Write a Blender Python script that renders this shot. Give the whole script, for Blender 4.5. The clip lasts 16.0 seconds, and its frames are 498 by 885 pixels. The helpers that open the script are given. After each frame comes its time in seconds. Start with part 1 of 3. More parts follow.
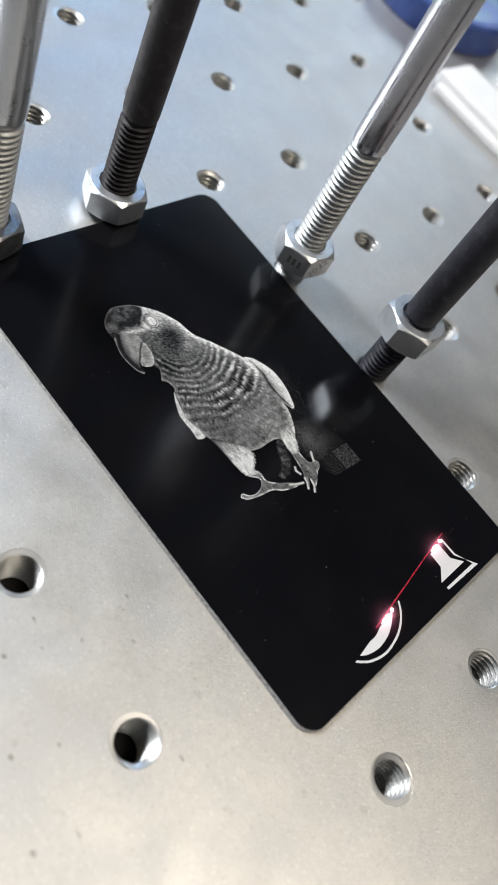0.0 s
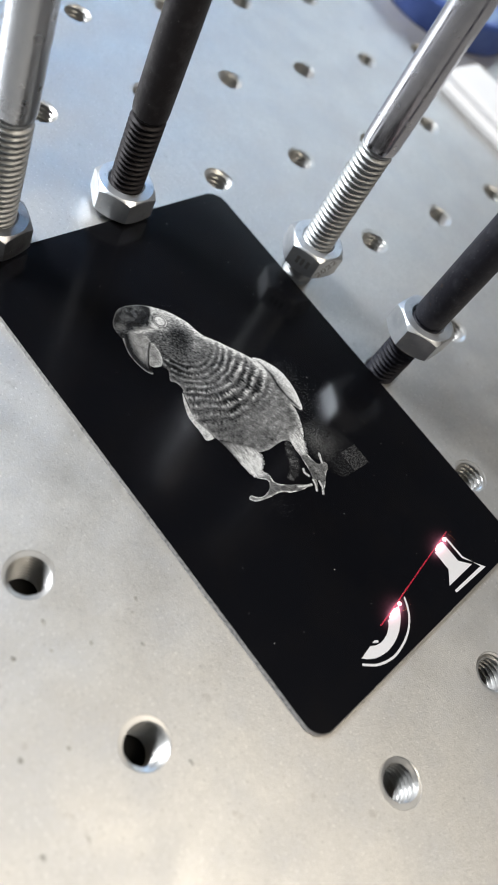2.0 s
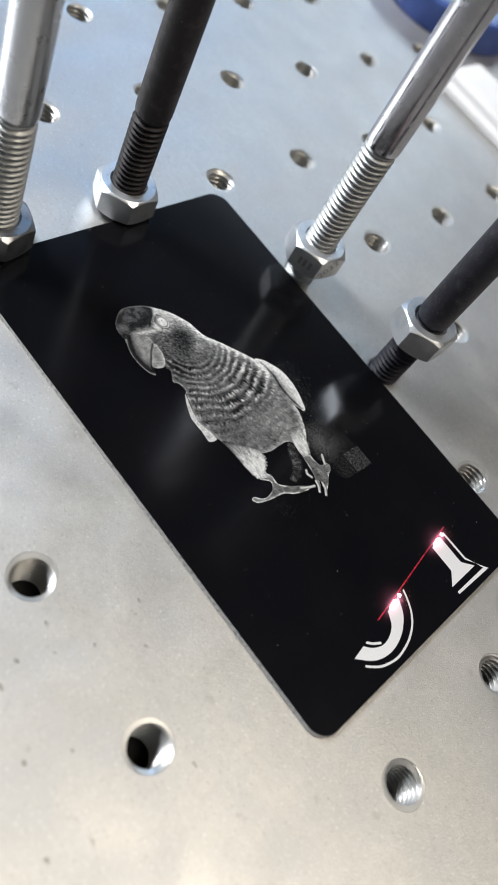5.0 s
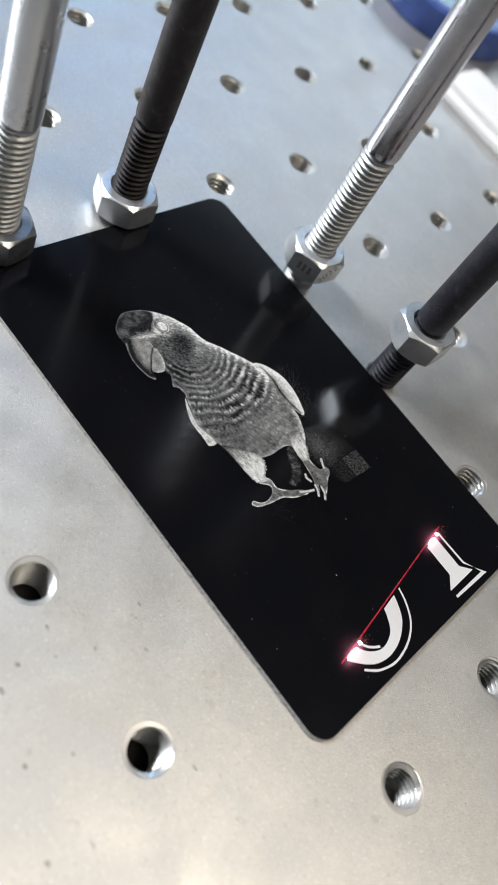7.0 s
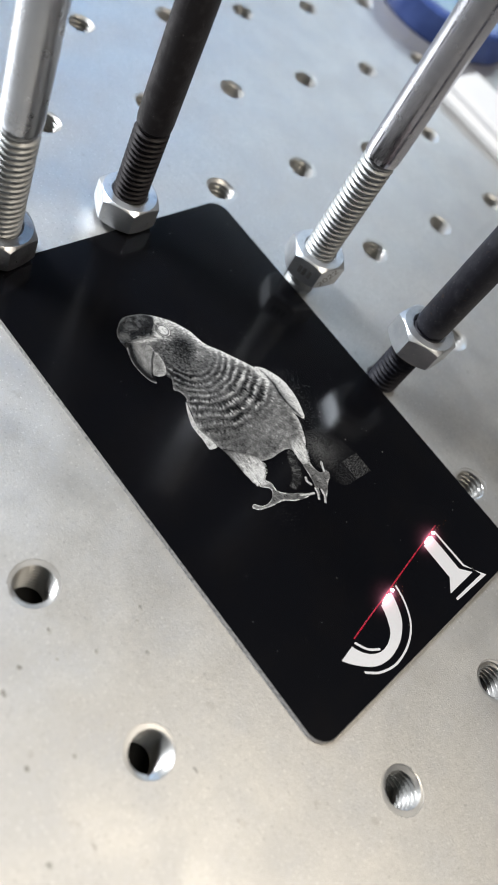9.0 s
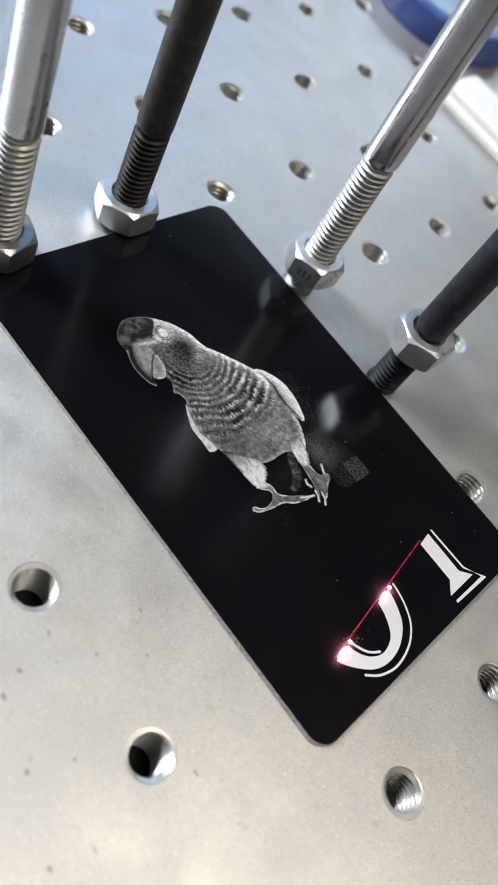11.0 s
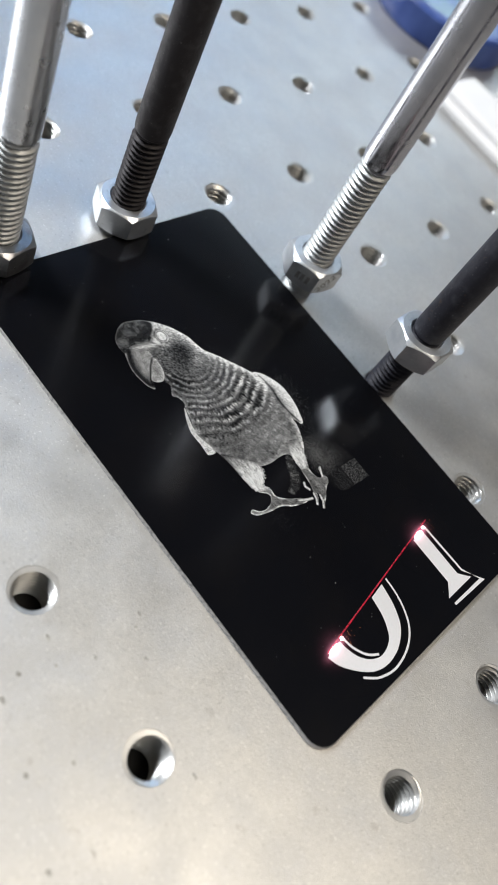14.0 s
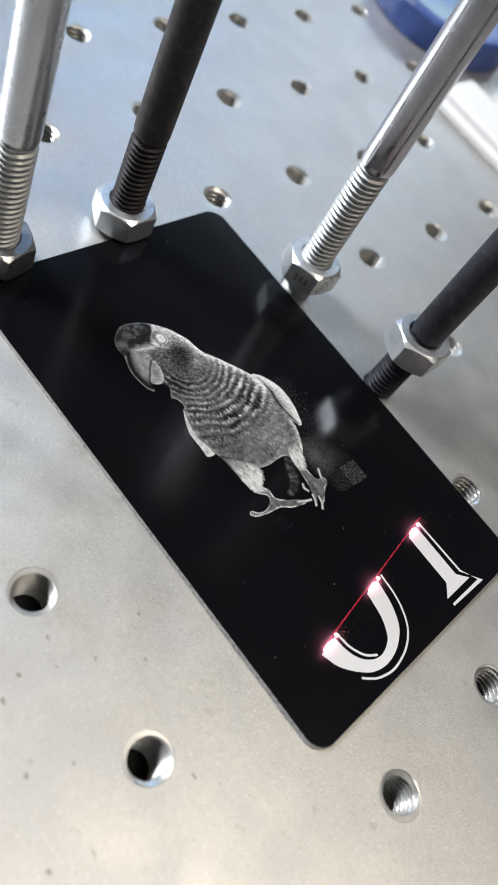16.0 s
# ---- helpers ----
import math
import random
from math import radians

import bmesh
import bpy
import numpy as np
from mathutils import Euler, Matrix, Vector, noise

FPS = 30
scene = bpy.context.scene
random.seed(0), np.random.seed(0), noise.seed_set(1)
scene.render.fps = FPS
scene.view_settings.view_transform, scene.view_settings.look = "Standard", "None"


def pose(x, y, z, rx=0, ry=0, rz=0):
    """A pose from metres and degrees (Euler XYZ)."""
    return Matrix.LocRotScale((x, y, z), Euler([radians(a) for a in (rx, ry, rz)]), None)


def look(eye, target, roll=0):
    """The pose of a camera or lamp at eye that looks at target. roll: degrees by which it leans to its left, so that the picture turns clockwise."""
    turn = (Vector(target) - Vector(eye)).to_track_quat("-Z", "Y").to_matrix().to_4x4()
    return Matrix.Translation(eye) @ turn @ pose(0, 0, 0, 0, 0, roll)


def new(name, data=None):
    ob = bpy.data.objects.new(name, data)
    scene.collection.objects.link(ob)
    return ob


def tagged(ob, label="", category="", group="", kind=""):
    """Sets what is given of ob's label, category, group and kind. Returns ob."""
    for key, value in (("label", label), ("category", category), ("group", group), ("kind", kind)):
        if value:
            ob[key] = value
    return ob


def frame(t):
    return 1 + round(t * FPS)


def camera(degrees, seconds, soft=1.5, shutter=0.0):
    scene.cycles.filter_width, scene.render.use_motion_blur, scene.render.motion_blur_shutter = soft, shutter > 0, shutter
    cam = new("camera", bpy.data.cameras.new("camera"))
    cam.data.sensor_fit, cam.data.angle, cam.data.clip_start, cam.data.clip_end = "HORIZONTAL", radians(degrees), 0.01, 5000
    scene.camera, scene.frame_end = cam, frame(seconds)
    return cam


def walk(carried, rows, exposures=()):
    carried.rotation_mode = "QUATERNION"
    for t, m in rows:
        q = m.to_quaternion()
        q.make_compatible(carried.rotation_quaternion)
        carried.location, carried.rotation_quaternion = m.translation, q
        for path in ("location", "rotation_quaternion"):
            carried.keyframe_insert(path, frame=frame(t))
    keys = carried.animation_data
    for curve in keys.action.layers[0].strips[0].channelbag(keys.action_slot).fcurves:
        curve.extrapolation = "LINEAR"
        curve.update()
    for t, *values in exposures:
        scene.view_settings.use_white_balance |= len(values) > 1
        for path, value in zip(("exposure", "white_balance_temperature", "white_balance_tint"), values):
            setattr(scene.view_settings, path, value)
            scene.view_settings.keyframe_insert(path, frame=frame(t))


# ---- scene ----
cam = camera(36.45, 16.0)
PATH = [
    (0, (0.02372, -0.03072, 0.09328), (-0.01537, 0.08938, -0.06180), 37.23),
    (0.5, (0.02315, -0.03075, 0.09331), (-0.01572, 0.08921, -0.06193), 37.34),
    (1, (0.02263, -0.03094, 0.09294), (-0.01592, 0.08922, -0.06222), 37.63),
    (1.5, (0.02242, -0.03094, 0.09272), (-0.01601, 0.08911, -0.06255), 37.72),
    (2, (0.02207, -0.03124, 0.09267), (-0.01604, 0.08882, -0.06268), 37.90),
    (2.5, (0.02187, -0.03133, 0.09252), (-0.01606, 0.08875, -0.06285), 38.05),
    (3, (0.02174, -0.03120, 0.09231), (-0.01587, 0.08901, -0.06304), 38.17),
    (3.5, (0.02174, -0.03112, 0.09243), (-0.01593, 0.08889, -0.06306), 38.13),
    (4, (0.02147, -0.03117, 0.09236), (-0.01631, 0.08875, -0.06317), 38.05),
    (6.5, (0.02146, -0.03171, 0.09286), (-0.01653, 0.08880, -0.06217), 38.05),
    (7, (0.02104, -0.03183, 0.09291), (-0.01670, 0.08900, -0.06193), 38.25),
    (7.5, (0.02095, -0.03200, 0.09312), (-0.01689, 0.08898, -0.06158), 38.27),
    (8, (0.02107, -0.03181, 0.09327), (-0.01717, 0.08893, -0.06152), 38.03),
    (8.5, (0.02100, -0.03198, 0.09341), (-0.01715, 0.08889, -0.06130), 38.11),
    (9, (0.02111, -0.03197, 0.09353), (-0.01733, 0.08878, -0.06119), 37.93),
    (11.5, (0.02081, -0.03204, 0.09351), (-0.01788, 0.08909, -0.06086), 37.86),
    (12, (0.02071, -0.03221, 0.09356), (-0.01803, 0.08890, -0.06081), 37.85),
    (12.5, (0.02090, -0.03205, 0.09385), (-0.01792, 0.08885, -0.06067), 37.75),
    (13, (0.02086, -0.03203, 0.09359), (-0.01798, 0.08910, -0.06074), 37.78),
    (13.5, (0.02094, -0.03201, 0.09385), (-0.01777, 0.08930, -0.06038), 37.82),
    (14, (0.02083, -0.03191, 0.09392), (-0.01794, 0.08938, -0.06030), 37.75),
    (14.5, (0.02091, -0.03193, 0.09417), (-0.01801, 0.08938, -0.06000), 37.67),
    (15, (0.02084, -0.03204, 0.09413), (-0.01807, 0.08946, -0.05989), 37.68),
    (15.5, (0.02105, -0.03208, 0.09423), (-0.01808, 0.08943, -0.05973), 37.59),
    (16, (0.02103, -0.03211, 0.09444), (-0.01806, 0.08932, -0.05959), 37.56),
]
cam.data.dof.use_dof, cam.data.dof.focus_distance, cam.data.dof.aperture_fstop = True, 0.118, 28.0
walk(cam, [(t, look(eye, target, roll)) for t, eye, target, roll in PATH])

MM = 0.001


# ---- light ----
def area_light(name, eye, target, sx, sy, watts, colour):
    data = bpy.data.lights.new(name, "AREA")
    data.shape, data.size, data.size_y, data.energy, data.color = "RECTANGLE", sx, sy, watts, colour
    ob = new(name, data)
    ob.matrix_world = look(eye, target)
    return ob


world = bpy.data.worlds.new("room_air")
world.use_nodes = True
world.node_tree.nodes["Background"].inputs[0].default_value = (0.5, 0.52, 0.55, 1)
world.node_tree.nodes["Background"].inputs[1].default_value = 0.1
scene.world = world

area_light("window_light", (-0.99, -0.33, 1.04), (-0.01, 0.06, 0), 0.40, 0.40, 27.5, (0.93, 0.965, 1.0))
area_light("ceiling_panel", (0.56, 0.22, 1.60), (0.03, 0.02, 0), 0.75, 0.7, 12.2, (1.0, 0.89, 0.74))
# two added lights, sources unseen, that cool and brighten the back of the plate
area_light("low_blue_fill", (-1.10, 1.00, 0.88), (-0.05, 0.06, 0), 0.32, 0.26, 2.1, (0.34, 0.60, 1.0))
area_light("far_cool_fill", (-0.68, 1.38, 0.78), (-0.05, 0.10, 0), 0.55, 0.30, 2.2, (0.70, 0.85, 1.0))
scene.view_settings.exposure = 0.0


# ---- materials ----
def material(name, colour, rough=0.5, metal=0.0, spots=(), bump=0.0, bump_scale=2000.0, rough_var=0.0, rough_scale=400.0, spec=0.5):
    """Principled surface; spots: (scale per metre, low, high, colour, amount) layers of stain, tint or painted glint
    over the base colour.
    """
    m = bpy.data.materials.new(name)
    m.use_nodes = True
    nt = m.node_tree
    b = nt.nodes["Principled BSDF"]
    b.inputs["Roughness"].default_value = rough
    b.inputs["Metallic"].default_value = metal
    b.inputs["Specular IOR Level"].default_value = spec
    co = nt.nodes.new("ShaderNodeTexCoord").outputs["Object"]

    def noise_out(scale, detail=4.0):
        n = nt.nodes.new("ShaderNodeTexNoise")
        n.inputs["Scale"].default_value, n.inputs["Detail"].default_value = scale, detail
        nt.links.new(co, n.inputs["Vector"])
        return n.outputs["Fac"]

    def ramp(value, lo, hi, to_lo, to_hi):
        r = nt.nodes.new("ShaderNodeMapRange")
        for k, v in zip(("From Min", "From Max", "To Min", "To Max"), (lo, hi, to_lo, to_hi)):
            r.inputs[k].default_value = v
        nt.links.new(value, r.inputs["Value"])
        return r.outputs["Result"]

    rgb = nt.nodes.new("ShaderNodeRGB")
    rgb.outputs[0].default_value = (*colour, 1)
    last = rgb.outputs[0]
    for scale, lo, hi, other, amount in spots:
        mix = nt.nodes.new("ShaderNodeMix")
        mix.data_type = "RGBA"
        nt.links.new(ramp(noise_out(scale), lo, hi, 0.0, amount), mix.inputs["Factor"])
        nt.links.new(last, mix.inputs["A"])
        mix.inputs["B"].default_value = (*other, 1)
        last = mix.outputs["Result"]
    nt.links.new(last, b.inputs["Base Color"])
    if rough_var:
        nt.links.new(ramp(noise_out(rough_scale), 0.3, 0.7, rough - rough_var, rough + rough_var), b.inputs["Roughness"])
    if bump:
        bp = nt.nodes.new("ShaderNodeBump")
        bp.inputs["Strength"].default_value = bump
        bp.inputs["Distance"].default_value = 0.0002
        nt.links.new(noise_out(bump_scale, 3.0), bp.inputs["Height"])
        nt.links.new(bp.outputs["Normal"], b.inputs["Normal"])
    return m


def glow(name, colour, strength, grain=0.0):
    m = bpy.data.materials.new(name)
    m.use_nodes = True
    nt = m.node_tree
    b = nt.nodes["Principled BSDF"]
    b.inputs["Base Color"].default_value = (0.02, 0.0, 0.0, 1)
    b.inputs["Emission Color"].default_value = (*colour, 1)
    b.inputs["Emission Strength"].default_value = strength
    if grain:
        co = nt.nodes.new("ShaderNodeTexCoord")
        n = nt.nodes.new("ShaderNodeTexNoise")
        n.inputs["Scale"].default_value = 4200.0
        r = nt.nodes.new("ShaderNodeMapRange")
        for k, v in zip(("From Min", "From Max", "To Min", "To Max"), (0.35, 0.65, strength * (1 - grain), strength * (1 + grain))):
            r.inputs[k].default_value = v
        nt.links.new(co.outputs["Object"], n.inputs["Vector"])
        nt.links.new(n.outputs["Fac"], r.inputs["Value"])
        nt.links.new(r.outputs["Result"], b.inputs["Emission Strength"])
    return m


# the 140 layer tints in cool reflected light; 2700 paints glints as pale specks
ALU = material("bead_blasted_aluminium", (0.66, 0.655, 0.64), 0.45, 0.82,
               [(30, 0.42, 0.72, (0.57, 0.57, 0.58), 0.6), (75, 0.45, 0.68, (0.50, 0.51, 0.53), 0.32), (140, 0.46, 0.66, (0.53, 0.55, 0.59), 0.3), (330, 0.67, 0.75, (0.36, 0.34, 0.32), 0.45),
                (900, 0.42, 0.62, (0.58, 0.58, 0.57), 0.5), (2700, 0.62, 0.68, (0.95, 0.95, 0.93), 0.6), (2300, 0.60, 0.70, (0.40, 0.40, 0.40), 0.6)],
               bump=0.22, bump_scale=4600, rough_var=0.06, rough_scale=120)
THREAD_ALU = material("cut_aluminium_thread", (0.62, 0.615, 0.60), 0.35, 0.72, [(900, 0.5, 0.7, (0.62, 0.62, 0.61), 0.5)], rough_var=0.08)
ZINC = material("zinc_plated_steel", (0.72, 0.75, 0.79), 0.40, 0.82,
                [(300, 0.45, 0.7, (0.52, 0.56, 0.62), 0.6), (1400, 0.6, 0.72, (0.86, 0.88, 0.9), 0.6), (700, 0.66, 0.74, (0.33, 0.34, 0.36), 0.5)],
                bump=0.16, bump_scale=1300, rough_var=0.09, rough_scale=500)
POLISHED = material("polished_zinc_steel", (0.60, 0.60, 0.64), 0.22, 0.96, [(260, 0.45, 0.7, (0.44, 0.45, 0.50), 0.6), (1100, 0.62, 0.74, (0.8, 0.8, 0.82), 0.4)],
                    bump=0.05, bump_scale=700, rough_var=0.07, rough_scale=500)
MILKY_ZINC = material("milky_zinc_steel", (0.78, 0.80, 0.84), 0.30, 0.9, [(200, 0.45, 0.7, (0.60, 0.63, 0.70), 0.5)], bump=0.06, bump_scale=900, rough_var=0.06, rough_scale=400)
ZINC_THREAD = material("rolled_zinc_thread", (0.60, 0.615, 0.62), 0.52, 0.72, [(600, 0.5, 0.75, (0.40, 0.41, 0.42), 0.6), (2200, 0.58, 0.7, (0.78, 0.79, 0.8), 0.6)],
                       bump=0.18, bump_scale=1500, rough_var=0.08, rough_scale=900)
DULL_ZINC = material("dull_grey_zinc_steel", (0.40, 0.41, 0.43), 0.36, 0.9,
                     [(350, 0.45, 0.7, (0.2, 0.2, 0.22), 0.7), (2500, 0.58, 0.7, (0.6, 0.6, 0.6), 0.5)], bump=0.2, bump_scale=1500, rough_var=0.1, rough_scale=700)
BLACK_STEEL = material("black_oxide_steel", (0.034, 0.030, 0.033), 0.55, 0.15,
                       [(500, 0.50, 0.72, (0.062, 0.056, 0.060), 0.8), (2600, 0.68, 0.76, (0.22, 0.20, 0.19), 0.6)], bump=0.3, bump_scale=1600, rough_var=0.08, spec=0.3)
BLUED_STEEL = material("blue_black_steel", (0.036, 0.036, 0.048), 0.52, 0.15,
                       [(500, 0.50, 0.72, (0.07, 0.07, 0.085), 0.8), (900, 0.66, 0.74, (0.13, 0.09, 0.06), 0.5), (2600, 0.66, 0.75, (0.24, 0.24, 0.25), 0.6)], bump=0.3, bump_scale=1600, rough_var=0.08, spec=0.3)
CARD_BLACK = material("black_anodised_card", (0.0038, 0.0040, 0.0054), 0.16, 0.0,
                      [(130, 0.45, 0.8, (0.0052, 0.0049, 0.0056), 1.0)], rough_var=0.015, rough_scale=90, spec=0.5)
CARD_EDGE = material("bare_card_edge", (0.5, 0.49, 0.48), 0.5, 0.5, [(1500, 0.5, 0.62, (0.22, 0.22, 0.22), 0.8)], bump=0.3, bump_scale=1500)
ENGRAVED = material("engraved_white", (0.0034, 0.0035, 0.0046), 0.5, 0.0)


def burn_in(m):
    """Where the laser has burned, the black coat gives way to rough white."""
    nt = m.node_tree
    p = nt.nodes["Principled BSDF"]
    a = nt.nodes.new("ShaderNodeAttribute")
    a.attribute_name = "burned"
    mix = nt.nodes.new("ShaderNodeMix")
    mix.data_type = "RGBA"
    nt.links.new(a.outputs["Fac"], mix.inputs["Factor"])
    nt.links.new(p.inputs["Base Color"].links[0].from_socket, mix.inputs["A"])
    mix.inputs["B"].default_value = (0.80, 0.80, 0.79, 1)
    nt.links.new(mix.outputs["Result"], p.inputs["Base Color"])
    r = nt.nodes.new("ShaderNodeMapRange")
    for k, v in zip(("From Min", "From Max", "To Min", "To Max"), (0.0, 0.25, 0.16, 0.7)):
        r.inputs[k].default_value = v
    nt.links.new(a.outputs["Fac"], r.inputs["Value"])
    nt.links.new(r.outputs["Result"], p.inputs["Roughness"])


burn_in(ENGRAVED)
LETTER_WHITE = material("engraved_letter_white", (0.66, 0.645, 0.645), 0.7, 0.0, [(2500, 0.5, 0.75, (0.58, 0.57, 0.57), 0.5)])
SMUDGE = material("grey_smudge", (0.28, 0.265, 0.24), 0.65, 0.35, [(1500, 0.4, 0.62, (0.50, 0.49, 0.46), 1.0)])
DUST = material("pale_dust", (0.5, 0.5, 0.48), 0.9)
WHITE_PLASTIC = material("white_plastic", (0.84, 0.84, 0.85), 0.4, 0.0, [(80, 0.5, 0.8, (0.76, 0.76, 0.78), 0.6)])
BLUE_PLASTIC = material("blue_plastic", (0.024, 0.055, 0.22), 0.32, 0.0, [(90, 0.4, 0.7, (0.10, 0.17, 0.50), 0.7)])
BLUE_TOP = material("pale_blue_plastic", (0.17, 0.25, 0.52), 0.25, 0.0, [(70, 0.45, 0.6, (0.22, 0.36, 0.42), 0.8)])
DARK_TABLE = material("dark_table", (0.010, 0.010, 0.011), 0.7, 0.0, [(40, 0.4, 0.7, (0.016, 0.016, 0.016), 0.8)])
WALL_PAINT = material("wall_paint", (0.075, 0.078, 0.085), 0.8, 0.0, [(3, 0.4, 0.7, (0.06, 0.063, 0.07), 0.6)])
CEILING_PAINT = material("ceiling_paint", (0.055, 0.054, 0.052), 0.9, 0.0, [(3, 0.4, 0.7, (0.045, 0.045, 0.043), 0.6)])
ETCH = material("stamped_mark", (0.24, 0.24, 0.25), 0.6, 0.5)
SPARK = glow("laser_spark", (1.0, 0.56, 0.58), 9.0)
LASER_RED = glow("laser_red", (1.0, 0.004, 0.055), 0.4, 0.9)
EMBER = glow("hot_ember", (1.0, 0.34, 0.14), 1.5)


def spark_halo(name, colour, halo, core, half_long, half_wide):
    """Spark's halo painted as emission that fades from its middle; lets light through."""
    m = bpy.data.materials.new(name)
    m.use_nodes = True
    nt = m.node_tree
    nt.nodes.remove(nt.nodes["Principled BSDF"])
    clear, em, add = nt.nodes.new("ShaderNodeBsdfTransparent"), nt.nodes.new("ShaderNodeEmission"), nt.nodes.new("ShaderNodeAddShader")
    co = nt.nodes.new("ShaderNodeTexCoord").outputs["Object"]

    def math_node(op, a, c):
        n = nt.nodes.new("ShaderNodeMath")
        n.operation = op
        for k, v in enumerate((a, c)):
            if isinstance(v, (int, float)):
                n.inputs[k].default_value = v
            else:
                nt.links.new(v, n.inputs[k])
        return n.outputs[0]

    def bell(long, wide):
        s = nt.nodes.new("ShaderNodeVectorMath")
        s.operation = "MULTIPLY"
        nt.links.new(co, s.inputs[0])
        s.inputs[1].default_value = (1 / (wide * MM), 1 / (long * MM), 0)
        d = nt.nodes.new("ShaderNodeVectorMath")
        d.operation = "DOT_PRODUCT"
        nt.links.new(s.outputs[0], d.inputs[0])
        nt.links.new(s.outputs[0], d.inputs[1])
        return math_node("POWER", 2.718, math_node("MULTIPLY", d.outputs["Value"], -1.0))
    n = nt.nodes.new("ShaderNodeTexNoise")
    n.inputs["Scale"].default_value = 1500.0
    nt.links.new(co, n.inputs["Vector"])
    mottle = math_node("ADD", 0.55, math_node("MULTIPLY", n.outputs["Fac"], 0.9))
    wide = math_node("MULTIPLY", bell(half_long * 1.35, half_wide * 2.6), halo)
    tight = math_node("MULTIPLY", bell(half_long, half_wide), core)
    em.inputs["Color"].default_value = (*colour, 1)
    nt.links.new(math_node("MULTIPLY", math_node("ADD", wide, tight), mottle), em.inputs["Strength"])
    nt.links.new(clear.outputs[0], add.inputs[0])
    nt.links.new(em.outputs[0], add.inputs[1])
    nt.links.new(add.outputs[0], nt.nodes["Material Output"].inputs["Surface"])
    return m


SPARK_HALO = spark_halo("painted_halo", (1.0, 0.31, 0.47), 0.09, 1.1, 1.45, 0.62)


# ---- mesh helpers ----
def mesh_ob(name, verts, faces, mat, parent=None, label="", smooth=False):
    me = bpy.data.meshes.new(name)
    me.from_pydata([tuple(v) for v in verts], [], faces)
    me.materials.append(mat)
    if smooth:
        me.polygons.foreach_set("use_smooth", [True] * len(me.polygons))
        me.set_sharp_from_angle(angle=radians(32))
    me.update()
    ob = new(name, me)
    if parent:
        ob.parent = parent
    if label:
        tagged(ob, label)
    return ob


def part(name, bm, mat, parent, label=""):
    me = bpy.data.meshes.new(name)
    bm.to_mesh(me)
    bm.free()
    me.materials.append(mat)
    ob = new(name, me)
    ob.parent = parent
    if label:
        tagged(ob, label)
    return ob


def shared(name, me, parent, m):
    ob = new(name, me)
    ob.parent = parent
    ob.matrix_basis = m
    return ob


def thing(name, at, label, category, group="", kind=""):
    ob = new(name)
    ob.empty_display_size = 0.005
    ob.matrix_basis = at
    return tagged(ob, label, category, group, kind)


def box(name, x0, x1, y0, y1, z0, z1, mat, bevel=0.0, segments=2):
    bm = bmesh.new()
    bmesh.ops.create_cube(bm, size=1)
    for v in bm.verts:
        v.co = Vector((x0 + (v.co.x + 0.5) * (x1 - x0), y0 + (v.co.y + 0.5) * (y1 - y0), z0 + (v.co.z + 0.5) * (z1 - z0)))
    if bevel:
        bmesh.ops.bevel(bm, geom=list(bm.edges), offset=bevel, segments=segments, affect="EDGES", profile=0.5)
    me = bpy.data.meshes.new(name)
    bm.to_mesh(me)
    bm.free()
    me.materials.append(mat)
    return new(name, me)


def lathe_grid(rows, n=40, closed_top=False, closed_bottom=False):
    """Surface round z: rows of functions or numbers (radius, z) from bottom to top, each radius(angle) and z(angle)."""
    verts, faces = [], []
    for rad, z in rows:
        for i in range(n):
            a = 2 * math.pi * i / n
            r = rad(a) if callable(rad) else rad
            h = z(a) if callable(z) else z
            verts.append((r * math.cos(a), r * math.sin(a), h))
    for j in range(len(rows) - 1):
        for i in range(n):
            k = (i + 1) % n
            faces.append((j * n + i, j * n + k, (j + 1) * n + k, (j + 1) * n + i))
    if closed_bottom:
        faces.append(tuple(range(n - 1, -1, -1)))
    if closed_top:
        top = (len(rows) - 1) * n
        faces.append(tuple(range(top, top + n)))
    return verts, faces


def thread_rows(z0, z1, r_root, r_crest, pitch, per=8):
    """Rows of a helical thread between two heights."""
    rows = []
    count = int(round((z1 - z0) / pitch * per))
    for j in range(count + 1):
        z = z0 + (z1 - z0) * j / count

        def rad(a, z=z):
            f = (z / pitch - a / (2 * math.pi)) % 1.0
            w = abs(f - 0.5) * 2
            w = min(1.0, max(0.0, (w - 0.10) / 0.74))
            fade = min(1.0, (z - z0) / (0.8 * pitch), (z1 - z) / (0.8 * pitch))
            return r_root + (r_crest - r_root) * w * max(0.0, fade) if r_crest > r_root else r_root + (r_crest - r_root) * w
        rows.append((rad, z))
    return rows


